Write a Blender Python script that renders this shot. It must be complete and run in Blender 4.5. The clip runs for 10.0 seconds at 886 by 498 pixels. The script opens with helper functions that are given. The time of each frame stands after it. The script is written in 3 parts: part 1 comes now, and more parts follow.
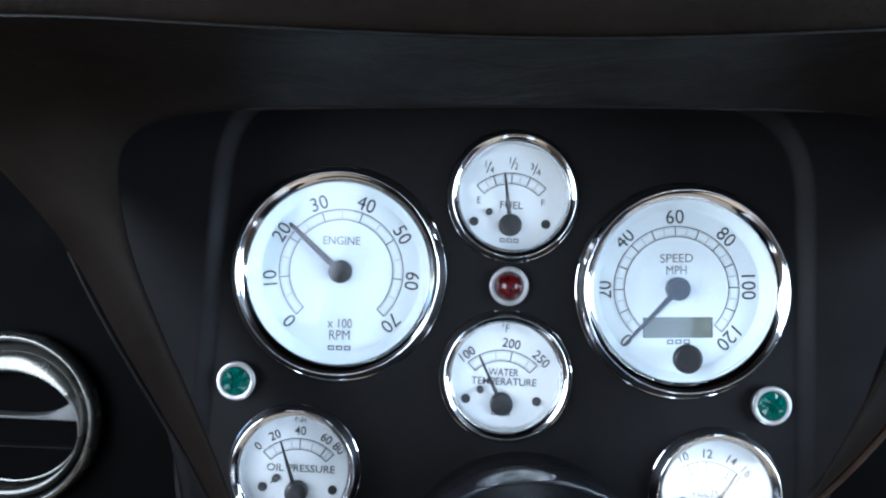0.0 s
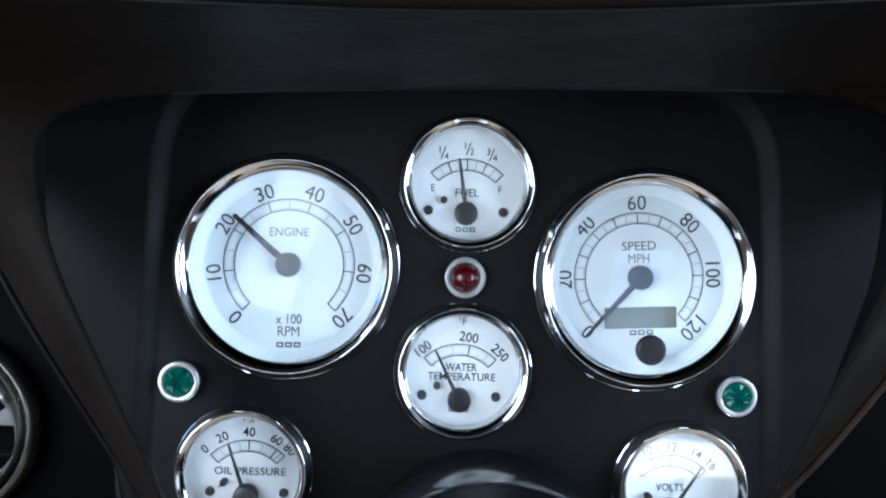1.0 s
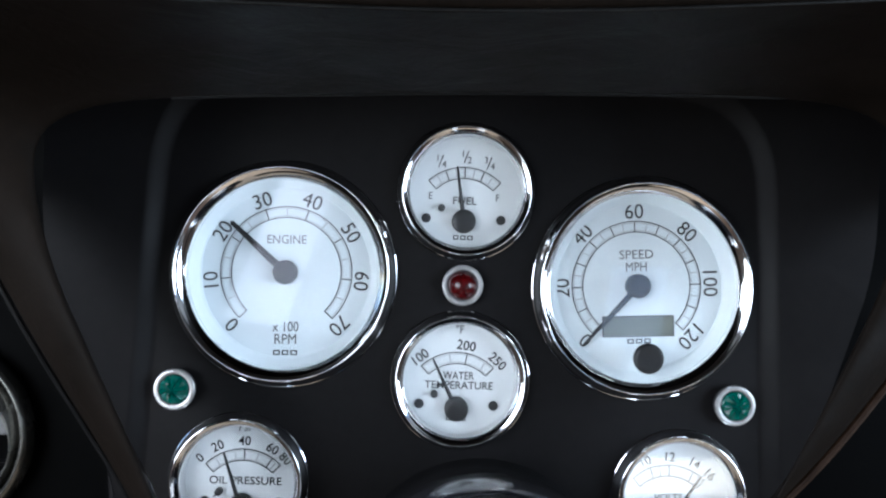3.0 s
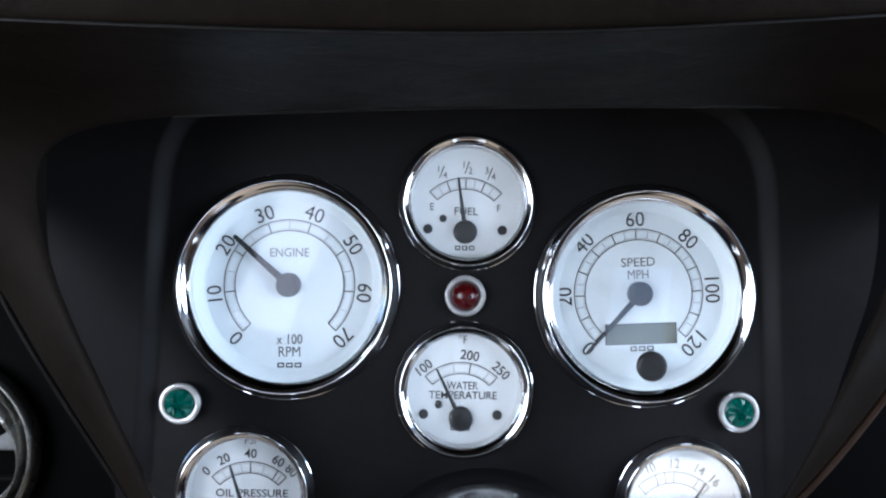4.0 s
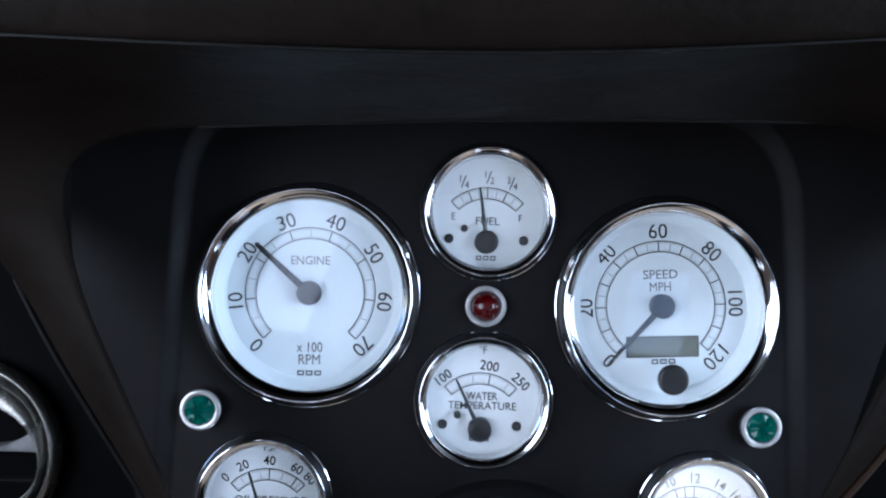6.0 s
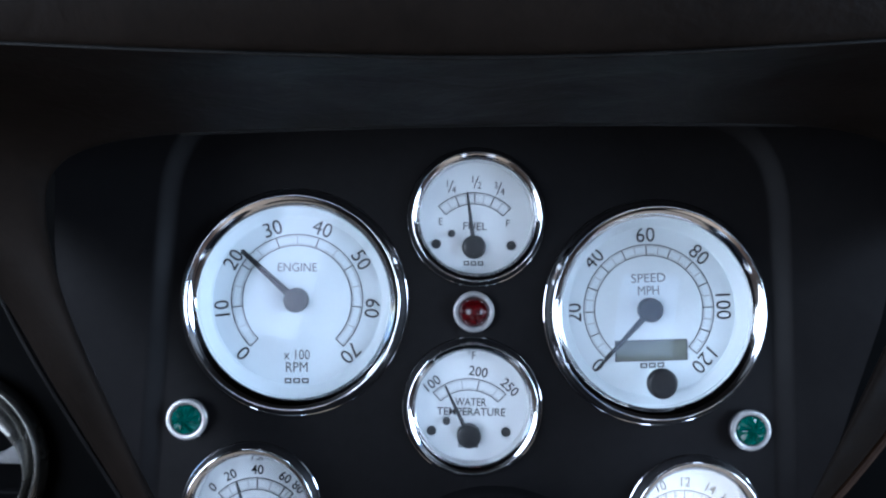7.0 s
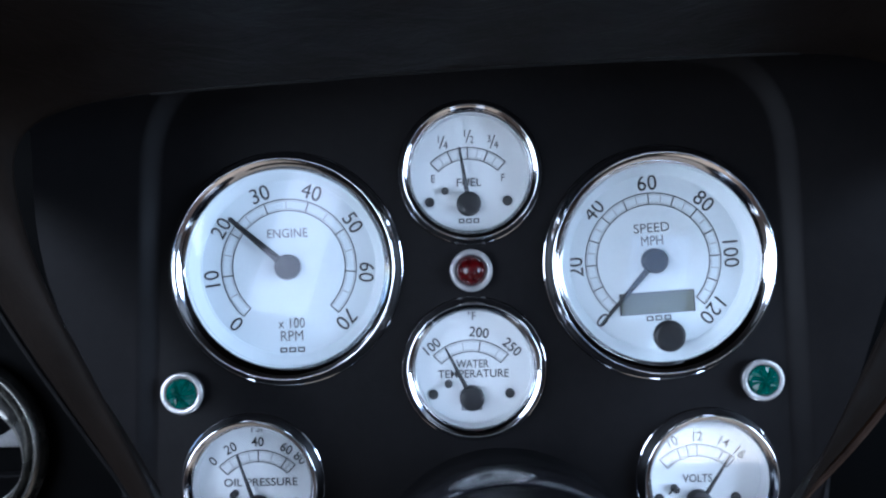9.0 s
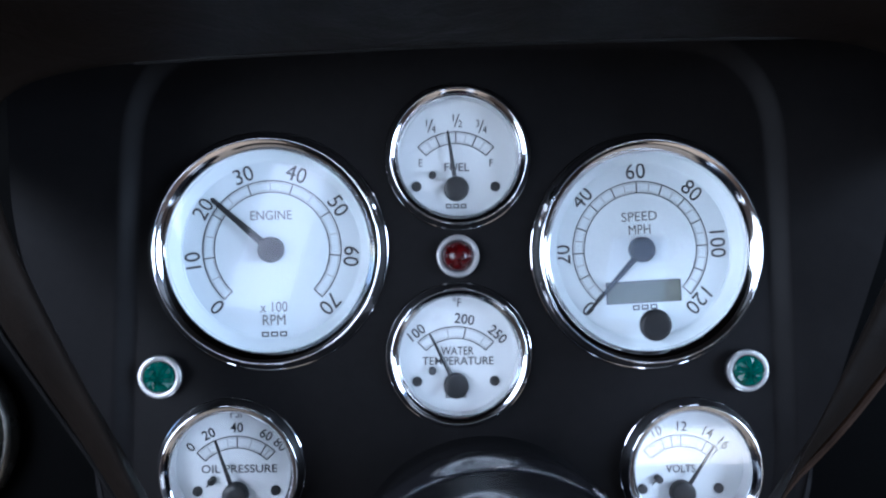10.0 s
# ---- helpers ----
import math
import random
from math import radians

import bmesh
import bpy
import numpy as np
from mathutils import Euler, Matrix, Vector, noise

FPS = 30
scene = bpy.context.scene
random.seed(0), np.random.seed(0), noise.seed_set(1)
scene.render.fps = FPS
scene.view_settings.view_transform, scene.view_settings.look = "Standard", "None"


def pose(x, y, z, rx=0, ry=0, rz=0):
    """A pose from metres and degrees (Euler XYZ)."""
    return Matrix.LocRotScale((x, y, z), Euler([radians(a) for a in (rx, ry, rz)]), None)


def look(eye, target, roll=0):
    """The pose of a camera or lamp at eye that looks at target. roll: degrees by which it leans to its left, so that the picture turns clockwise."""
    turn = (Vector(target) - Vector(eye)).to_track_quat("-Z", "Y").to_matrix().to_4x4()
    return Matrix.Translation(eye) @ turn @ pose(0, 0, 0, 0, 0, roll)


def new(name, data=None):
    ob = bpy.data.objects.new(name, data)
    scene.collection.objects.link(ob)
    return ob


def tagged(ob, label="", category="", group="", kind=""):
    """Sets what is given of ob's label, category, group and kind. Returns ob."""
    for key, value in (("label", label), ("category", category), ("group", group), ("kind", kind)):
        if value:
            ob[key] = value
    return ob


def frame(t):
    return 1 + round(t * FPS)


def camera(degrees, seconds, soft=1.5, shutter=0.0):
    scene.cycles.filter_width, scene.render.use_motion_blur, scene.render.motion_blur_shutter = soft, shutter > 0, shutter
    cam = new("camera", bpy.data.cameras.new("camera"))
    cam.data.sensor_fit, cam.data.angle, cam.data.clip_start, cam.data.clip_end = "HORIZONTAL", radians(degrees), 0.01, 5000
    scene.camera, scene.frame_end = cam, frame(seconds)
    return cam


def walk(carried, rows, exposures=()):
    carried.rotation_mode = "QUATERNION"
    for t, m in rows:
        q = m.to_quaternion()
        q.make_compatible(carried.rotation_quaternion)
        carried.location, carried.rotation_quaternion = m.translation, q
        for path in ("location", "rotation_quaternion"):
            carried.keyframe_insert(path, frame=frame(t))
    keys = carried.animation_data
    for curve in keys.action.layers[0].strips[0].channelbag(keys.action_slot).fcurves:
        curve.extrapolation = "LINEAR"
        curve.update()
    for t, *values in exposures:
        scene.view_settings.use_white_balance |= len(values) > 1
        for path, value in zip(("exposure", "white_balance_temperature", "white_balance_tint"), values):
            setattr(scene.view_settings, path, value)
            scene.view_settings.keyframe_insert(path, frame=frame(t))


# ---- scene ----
# The dash leans back: everything on it is built upright and turned by this about the red lamp's height.
LEAN_BACK = Matrix.Translation((0, 0, 0.75)) @ pose(0, 0, 0, -18, 0, 0) @ Matrix.Translation((0, 0, -0.75))
cam = camera(62.0, 10.0, soft=2.2)
# t, x, y, z, yaw, pitch, roll against the upright dash
ROWS = [
    (0.0, -0.02652, -0.33881, 0.76212, 0.586, 0.488, -2.627),
    (0.5, -0.01826, -0.32368, 0.76708, -0.422, -0.750, -2.212),
    (1.0, -0.01614, -0.32370, 0.76517, -1.162, -0.649, -1.870),
    (1.5, -0.01631, -0.32393, 0.76562, -1.477, 0.175, -1.606),
    (2.0, -0.01526, -0.32456, 0.76606, -1.095, 0.562, -1.680),
    (2.5, -0.01640, -0.32339, 0.76021, -1.374, 0.678, -2.243),
    (4.0, -0.01583, -0.32493, 0.76504, -1.128, 0.818, -1.180),
    (4.5, -0.01624, -0.32429, 0.76658, -0.739, 1.018, -1.071),
    (5.0, -0.01687, -0.32437, 0.76645, -0.184, 0.917, -1.757),
    (5.5, -0.01934, -0.32489, 0.76863, 0.114, 0.700, -1.984),
    (7.0, -0.01702, -0.32285, 0.76950, -0.667, 1.196, -1.346),
    (7.5, -0.01586, -0.32157, 0.76476, -1.080, 1.202, -0.844),
    (8.0, -0.00918, -0.32276, 0.76202, -1.095, -0.008, 0.407),
    (8.5, -0.00690, -0.32201, 0.77235, -0.007, 0.054, 0.879),
    (9.0, -0.01053, -0.31157, 0.76323, 0.106, -0.842, 1.280),
    (9.5, -0.00809, -0.31764, 0.77379, -0.286, -0.669, 1.095),
    (10.0, -0.01346, -0.30777, 0.75656, -1.478, -0.768, 0.289),
]
EXPOSURES = [(0.0, 1.44, 5430, 8.5), (0.5, 1.39, 5450, 8.5), (1.5, 1.20, 5570, 8), (2.5, 1.13, 5800, 9), (4.0, 1.16, 5700, 13), (5.0, 1.12, 5550, 14), (5.5, 1.01, 5450, 14.5),
             (7.0, 0.93, 5200, 12.5), (8.0, 0.79, 5030, 12), (8.5, 0.79, 5000, 12), (9.0, 0.94, 5150, 13.5), (10.0, 1.01, 5200, 14.5)]
walk(cam, [(t, LEAN_BACK @ pose(x, y, z, 90 + pitch, roll, yaw)) for t, x, y, z, yaw, pitch, roll in ROWS], EXPOSURES)

# ---- light ----
world = bpy.data.worlds.new("sky")
scene.world = world
world.use_nodes = True
wn = world.node_tree
sky = wn.nodes.new("ShaderNodeTexSky")
sky.sky_type, sky.sun_disc = "NISHITA", False
sky.sun_elevation, sky.sun_rotation = radians(38), radians(200)
wn.nodes["Background"].inputs["Strength"].default_value = 0.13
wn.links.new(sky.outputs["Color"], wn.nodes["Background"].inputs["Color"])
sun = bpy.data.lights.new("sun", "SUN")
sun.energy, sun.angle, sun.color = 3.0, radians(0.5), (1.0, 0.94, 0.85)
sun_ob = new("sun", sun)
# the sun stands behind the roof, ahead of the car and to its right
sun_ob.matrix_world = look((0.6, 1.7, 2.2), (0, 0, 0.75))


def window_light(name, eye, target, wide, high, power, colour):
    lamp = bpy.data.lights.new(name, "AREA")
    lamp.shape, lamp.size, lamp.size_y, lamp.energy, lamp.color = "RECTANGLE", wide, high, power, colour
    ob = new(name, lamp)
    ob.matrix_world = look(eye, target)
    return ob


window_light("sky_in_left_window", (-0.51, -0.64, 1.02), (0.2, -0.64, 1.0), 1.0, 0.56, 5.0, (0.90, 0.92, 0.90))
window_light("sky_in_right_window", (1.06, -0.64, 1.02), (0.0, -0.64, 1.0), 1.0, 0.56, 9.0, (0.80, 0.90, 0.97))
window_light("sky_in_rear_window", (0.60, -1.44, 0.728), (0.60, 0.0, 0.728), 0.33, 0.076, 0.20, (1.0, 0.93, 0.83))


# ---- materials ----
def material(name, base, rough=0.5, metal=0.0, **more):
    m = bpy.data.materials.new(name)
    m.use_nodes = True
    b = m.node_tree.nodes["Principled BSDF"]
    b.inputs["Base Color"].default_value = (*base, 1)
    b.inputs["Roughness"].default_value = rough
    b.inputs["Metallic"].default_value = metal
    for key, value in more.items():
        b.inputs[key.replace("_", " ")].default_value = value
    return m


def node(m, kind, **settings):
    n = m.node_tree.nodes.new(kind)
    for key, value in settings.items():
        n.inputs[key.replace("_", " ")].default_value = value
    return n


def mottle(m, dark, light, scale, detail=4.0, rough=None, fine=None):
    """Colour that wanders between two tones, at a coarse and a fine scale; rough: the range of the gloss."""
    t, b = m.node_tree, m.node_tree.nodes["Principled BSDF"]
    co = t.nodes.new("ShaderNodeTexCoord")
    n1 = node(m, "ShaderNodeTexNoise", Scale=scale, Detail=detail, Roughness=0.6)
    n2 = node(m, "ShaderNodeTexNoise", Scale=fine or scale * 14, Detail=3.0, Roughness=0.6)
    t.links.new(co.outputs["Object"], n1.inputs["Vector"])
    t.links.new(co.outputs["Object"], n2.inputs["Vector"])
    mix = t.nodes.new("ShaderNodeMath")
    mix.operation = "MULTIPLY_ADD"
    mix.inputs[1].default_value = 0.4
    t.links.new(n2.outputs["Fac"], mix.inputs[0])
    half = node(m, "ShaderNodeMath")
    half.operation = "MULTIPLY"
    half.inputs[1].default_value = 0.6
    t.links.new(n1.outputs["Fac"], half.inputs[0])
    t.links.new(half.outputs[0], mix.inputs[2])
    ramp = t.nodes.new("ShaderNodeValToRGB")
    ramp.color_ramp.elements[0].position, ramp.color_ramp.elements[1].position = 0.36, 0.64
    ramp.color_ramp.elements[0].color, ramp.color_ramp.elements[1].color = (*dark, 1), (*light, 1)
    t.links.new(mix.outputs[0], ramp.inputs["Fac"])
    t.links.new(ramp.outputs["Color"], b.inputs["Base Color"])
    if rough:
        span = t.nodes.new("ShaderNodeMapRange")
        span.inputs["From Min"].default_value, span.inputs["From Max"].default_value = 0.35, 0.65
        span.inputs["To Min"].default_value, span.inputs["To Max"].default_value = rough
        t.links.new(n1.outputs["Fac"], span.inputs["Value"])
        t.links.new(span.outputs["Result"], b.inputs["Roughness"])
    return m


def grain(m, scale, depth, kind="VORONOI", strength=0.6, crease=0.0):
    """Fine relief: leather cells or a powdery noise, depth in metres."""
    t, b = m.node_tree, m.node_tree.nodes["Principled BSDF"]
    co = t.nodes.new("ShaderNodeTexCoord")
    if kind == "VORONOI":
        warp = node(m, "ShaderNodeTexNoise", Scale=scale * 0.4, Detail=2.0)
        add = t.nodes.new("ShaderNodeMixRGB")
        add.inputs[0].default_value = 0.004
        add.blend_type = "ADD"
        t.links.new(co.outputs["Object"], warp.inputs["Vector"])
        t.links.new(co.outputs["Object"], add.inputs[1])
        t.links.new(warp.outputs["Color"], add.inputs[2])
        tex = node(m, "ShaderNodeTexVoronoi", Scale=scale)
        tex.feature = "SMOOTH_F1"
        t.links.new(add.outputs[0], tex.inputs["Vector"])
        out = tex.outputs["Distance"]
    else:
        tex = node(m, "ShaderNodeTexNoise", Scale=scale, Detail=4.0, Roughness=0.65)
        t.links.new(co.outputs["Object"], tex.inputs["Vector"])
        out = tex.outputs["Fac"]
    bump = node(m, "ShaderNodeBump", Strength=strength, Distance=depth)
    t.links.new(out, bump.inputs["Height"])
    if crease:
        folds = node(m, "ShaderNodeTexNoise", Scale=38.0, Detail=5.0, Roughness=0.55, Distortion=0.8)
        t.links.new(co.outputs["Object"], folds.inputs["Vector"])
        first = node(m, "ShaderNodeBump", Strength=0.5, Distance=crease)
        t.links.new(folds.outputs["Fac"], first.inputs["Height"])
        t.links.new(first.outputs["Normal"], bump.inputs["Normal"])
    t.links.new(bump.outputs["Normal"], b.inputs["Normal"])
    return m


LEATHER = grain(mottle(material("black_leather", (0.03, 0.028, 0.026), 0.5, Specular_IOR_Level=0.05), (0.0050, 0.0036, 0.0027), (0.0088, 0.0062, 0.0046), 26, rough=(0.54, 0.68)), 620, 0.00024, strength=0.3, crease=0.0022)
PANEL = grain(mottle(material("satin_black_panel", (0.016, 0.016, 0.018), 0.5, Specular_IOR_Level=0.12), (0.0046, 0.0041, 0.0044), (0.0074, 0.0066, 0.0069), 18, rough=(0.48, 0.62)), 1500, 0.00006, "NOISE")
VINYL = grain(mottle(material("black_vinyl", (0.02, 0.02, 0.022), 0.55, Specular_IOR_Level=0.02), (0.0010, 0.0010, 0.0010), (0.0018, 0.0018, 0.0019), 22, rough=(0.5, 0.65)), 700, 0.0002, strength=0.25)
CHROME = mottle(material("chrome", (0.82, 0.82, 0.83), 0.06, 1.0), (0.80, 0.80, 0.81), (0.88, 0.88, 0.88), 60, rough=(0.05, 0.11))
SATIN = grain(mottle(material("satin_aluminium", (0.7, 0.7, 0.7), 0.4, 0.8), (0.50, 0.50, 0.50), (0.62, 0.61, 0.60), 90, rough=(0.3, 0.45)), 2500, 0.00003, "NOISE")
DULL = mottle(material("dull_vent_metal", (0.3, 0.3, 0.28), 0.3, 0.85), (0.11, 0.11, 0.10), (0.24, 0.235, 0.215), 45, rough=(0.18, 0.32))
VANE = mottle(material("grey_vane_plastic", (0.08, 0.08, 0.078), 0.45), (0.06, 0.06, 0.058), (0.105, 0.104, 0.10), 60, rough=(0.36, 0.5))
WHITE = grain(mottle(material("white_dial_paint", (0.8, 0.8, 0.79), 0.55), (0.67, 0.70, 0.71), (0.73, 0.755, 0.76), 40, rough=(0.5, 0.6)), 3000, 0.00002, "NOISE")
DIAL = grain(mottle(material("bluish_white_dial_paint", (0.74, 0.79, 0.81), 0.55), (0.655, 0.722, 0.755), (0.71, 0.768, 0.795), 40, rough=(0.5, 0.6)), 3000, 0.00002, "NOISE")
PEWTER = mottle(material("pale_grey_ring", (0.55, 0.56, 0.57), 0.5), (0.50, 0.51, 0.52), (0.60, 0.61, 0.62), 60)
INK = mottle(material("grey_dial_ink", (0.05, 0.05, 0.05), 0.6), (0.018, 0.018, 0.019), (0.038, 0.037, 0.038), 300)
MID_INK = mottle(material("worn_dial_ink", (0.15, 0.15, 0.155), 0.6), (0.12, 0.12, 0.125), (0.19, 0.19, 0.195), 300)
PALE_INK = mottle(material("pale_dial_ink", (0.4, 0.41, 0.42), 0.6), (0.36, 0.37, 0.38), (0.46, 0.47, 0.48), 300)
BLACK = mottle(material("matt_black_plastic", (0.02, 0.02, 0.021), 0.45), (0.016, 0.016, 0.017), (0.026, 0.026, 0.027), 120, rough=(0.38, 0.5))
NEEDLE = mottle(material("needle_black", (0.02, 0.02, 0.02), 0.4), (0.007, 0.007, 0.008), (0.012, 0.012, 0.013), 200, rough=(0.34, 0.48))
GLOSS = mottle(material("gloss_black", (0.012, 0.012, 0.014), 0.12, 0.0, Coat_Weight=1.0, Coat_Roughness=0.10, Specular_IOR_Level=1.0), (0.009, 0.009, 0.012), (0.013, 0.013, 0.017), 30, rough=(0.18, 0.26))
DULL_BLACK = mottle(material("dull_black", (0.012, 0.012, 0.012), 0.8, Specular_IOR_Level=0.1), (0.0042, 0.0040, 0.0042), (0.0066, 0.0062, 0.0066), 80)
LCD = mottle(material("lcd_grey", (0.2, 0.21, 0.19), 0.25), (0.11, 0.12, 0.10), (0.16, 0.172, 0.145), 120, rough=(0.12, 0.24))
GLASS = material("gauge_glass", (1, 1, 1), 0.035, 0.0, IOR=1.45, Transmission_Weight=1.0)
GREEN = mottle(material("green_jewel", (0.0, 0.28, 0.19), 0.08, 0.0, Transmission_Weight=0.25, IOR=1.5, Specular_IOR_Level=0.3), (0.0, 0.055, 0.042), (0.002, 0.150, 0.110), 330, rough=(0.07, 0.15))
RED = mottle(material("red_jewel", (0.2, 0.005, 0.008), 0.08, 0.0, Transmission_Weight=0.0, IOR=1.5), (0.016, 0.0005, 0.0008), (0.085, 0.0016, 0.0026), 330, rough=(0.14, 0.24))
PIPING = mottle(material("black_piping", (0.02, 0.02, 0.02), 0.4, Specular_IOR_Level=0.12), (0.004, 0.004, 0.004), (0.008, 0.0075, 0.007), 90, rough=(0.42, 0.55))
# light on the far leg's rolled edge, put into a paler brown
LIT_EDGE = mottle(material("lit_edge_piping", (0.02, 0.02, 0.02), 0.4, Specular_IOR_Level=0.15), (0.018, 0.0095, 0.0055), (0.034, 0.018, 0.0105), 90, rough=(0.42, 0.55))
# near-black that holds the shade of the vent's depth
VENT_SHADE = mottle(material("vent_shade", (0.002, 0.002, 0.002), 0.7, Specular_IOR_Level=0.05), (0.0015, 0.0015, 0.0015), (0.003, 0.003, 0.003), 60)
TRIM = grain(mottle(material("dark_brown_trim", (0.2, 0.1, 0.05), 0.6), (0.035, 0.020, 0.012), (0.06, 0.036, 0.022), 9), 300, 0.0008)
LINING = grain(mottle(material("grey_roof_lining", (0.12, 0.12, 0.12), 0.9), (0.09, 0.09, 0.09), (0.14, 0.14, 0.14), 14), 900, 0.0005, "NOISE")
CARPET = grain(mottle(material("tan_carpet", (0.03, 0.028, 0.026), 0.95), (0.30, 0.22, 0.15), (0.44, 0.34, 0.24), 30), 1200, 0.001, "NOISE")
GROUND = grain(mottle(material("concrete_ground", (0.4, 0.39, 0.37), 0.9), (0.34, 0.335, 0.32), (0.45, 0.44, 0.42), 0.8, fine=60), 90, 0.004, "NOISE")


# ---- mesh helpers ----
def mesh_of(name, verts, faces, mat, smooth=True):
    me = bpy.data.meshes.new(name)
    me.from_pydata([tuple(v) for v in verts], [], faces)
    me.update()
    bm = bmesh.new()
    bm.from_mesh(me)
    bmesh.ops.recalc_face_normals(bm, faces=bm.faces)
    bm.to_mesh(me)
    bm.free()
    me.materials.append(mat)
    for p in me.polygons:
        p.use_smooth = smooth
    if smooth:
        me.set_sharp_from_angle(angle=radians(38))
    return me


def part(name, me, parent=None, at=(0, 0, 0), turn=0.0, label=""):
    """One mesh object under a thing or part. turn: degrees about y, counter-clockwise as seen from the driver."""
    ob = new(name, me)
    ob.parent = parent
    ob.matrix_basis = pose(*at, 0, -turn, 0)
    if label:
        ob["label"] = label
    return ob


def thing(name, at, label, category, group="", kind=""):
    ob = new(name)
    ob.empty_display_size = 0.02
    ob.matrix_world = LEAN_BACK @ Matrix.Translation(at)
    return tagged(ob, label, category, group, kind)


def lathe(profile, steps=96, closed=False):
    """Turns (radius, y) pairs about the y axis."""
    verts, faces, n = [], [], len(profile)
    for i in range(steps):
        a = 2 * math.pi * i / steps
        verts += [(r * math.cos(a), y, r * math.sin(a)) for r, y in profile]
    for i in range(steps):
        j = (i + 1) % steps
        for k in range(n if closed else n - 1):
            l = (k + 1) % n
            faces.append((i * n + k, j * n + k, j * n + l, i * n + l))
    return verts, faces


def disc(radius, y0, y1, steps=64, bevel=0.0):
    """A round plate or cap from y0 (back) to y1 (front), the front edge rounded."""
    prof = [(radius, y0), (radius, y1 + bevel)]
    if bevel:
        prof += [(radius - bevel * 0.3, y1 + bevel * 0.3), (radius - bevel, y1)]
    prof += [(radius * 0.5, y1 - bevel * 0.1), (1e-5, y1 - bevel * 0.1)]
    return lathe(prof, steps)


def smooth_round(points, times=2):
    """Cuts the corners of an open line of points, keeping its ends."""
    for _ in range(times):
        out = [points[0]]
        for a, b in zip(points, points[1:]):
            a, b = np.array(a, float), np.array(b, float)
            out += [tuple(a * 0.75 + b * 0.25), tuple(a * 0.25 + b * 0.75)]
        points = out + [points[-1]]
    return points


def strip(centre_radius, width, a0, a1, y, steps):
    """A flat printed arc line, angles in degrees."""
    verts, faces = [], []
    for i in range(steps + 1):
        a = radians(a0 + (a1 - a0) * i / steps)
        for r in (centre_radius - width / 2, centre_radius + width / 2):
            verts.append((r * math.cos(a), y, r * math.sin(a)))
    for i in range(steps):
        faces.append((2 * i, 2 * i + 1, 2 * i + 3, 2 * i + 2))
    return verts, faces


def tick(angle, r0, r1, width, y):
    a = radians(angle)
    d, s = Vector((math.cos(a), 0, math.sin(a))), Vector((-math.sin(a), 0, math.cos(a))) * width / 2
    up = Vector((0, y, 0))
    return [up + d * r0 - s, up + d * r0 + s, up + d * r1 + s, up + d * r1 - s], [(0, 1, 2, 3)]


def joined(pieces):
    verts, faces = [], []
    for v, f in pieces:
        n = len(verts)
        verts += v
        faces += [tuple(i + n for i in one) for one in f]
    return verts, faces


def letters(body, height, width=None, squeeze=0.9, bold=0.0):
    """Flat lettering in the upright plane, centred: verts and faces."""
    cu = bpy.data.curves.new("lettering", "FONT")
    cu.body, cu.size, cu.align_x, cu.align_y, cu.resolution_u = body, 1.0, "CENTER", "CENTER", 3
    cu.offset = bold
    ob = bpy.data.objects.new("lettering", cu)
    scene.collection.objects.link(ob)
    me = bpy.data.meshes.new_from_object(ob.evaluated_get(bpy.context.evaluated_depsgraph_get()))
    bpy.data.objects.remove(ob)
    bpy.data.curves.remove(cu)
    co = np.array([v.co[:] for v in me.vertices])
    faces = [tuple(p.vertices) for p in me.polygons]
    bpy.data.meshes.remove(me)
    lo, hi = co.min(0), co.max(0)
    kz = height / (hi[1] - lo[1])
    kx = (width / (hi[0] - lo[0])) if width else kz * squeeze
    mid = (lo + hi) / 2
    return [((x - mid[0]) * kx, 0.0, (y - mid[1]) * kz) for x, y, _ in co], faces


def fraction(top, low, height):
    """Small figures either side of a slanted stroke."""
    a, fa = letters(top, height * 0.55)
    b, fb = letters(low, height * 0.55)
    s, w = height * 0.36, height * 0.045
    a = [(x - s * 0.75, y, z + height * 0.24) for x, y, z in a]
    b = [(x + s * 0.75, y, z - height * 0.24) for x, y, z in b]
    bar = [(-s * 0.5 - w, 0, -height * 0.5), (-s * 0.5 + w, 0, -height * 0.5), (s * 0.5 + w, 0, height * 0.5), (s * 0.5 - w, 0, height * 0.5)]
    return joined([(a, fa), (b, fb), (bar, [(0, 1, 2, 3)])])


def needle_mesh(length, root, tip, y):
    """A flat tapered pointer along +x with a slight ridge."""
    t = 0.0005
    verts = [(0, y, -root / 2), (0, y - t, 0), (0, y, root / 2), (length * 0.97, y, -tip / 2), (length * 0.97, y - t, 0), (length * 0.97, y, tip / 2), (length, y, 0)]
    faces = [(0, 1, 4, 3), (1, 2, 5, 4), (3, 4, 6), (4, 5, 6), (0, 3, 6, 5, 2)]
    return verts, faces


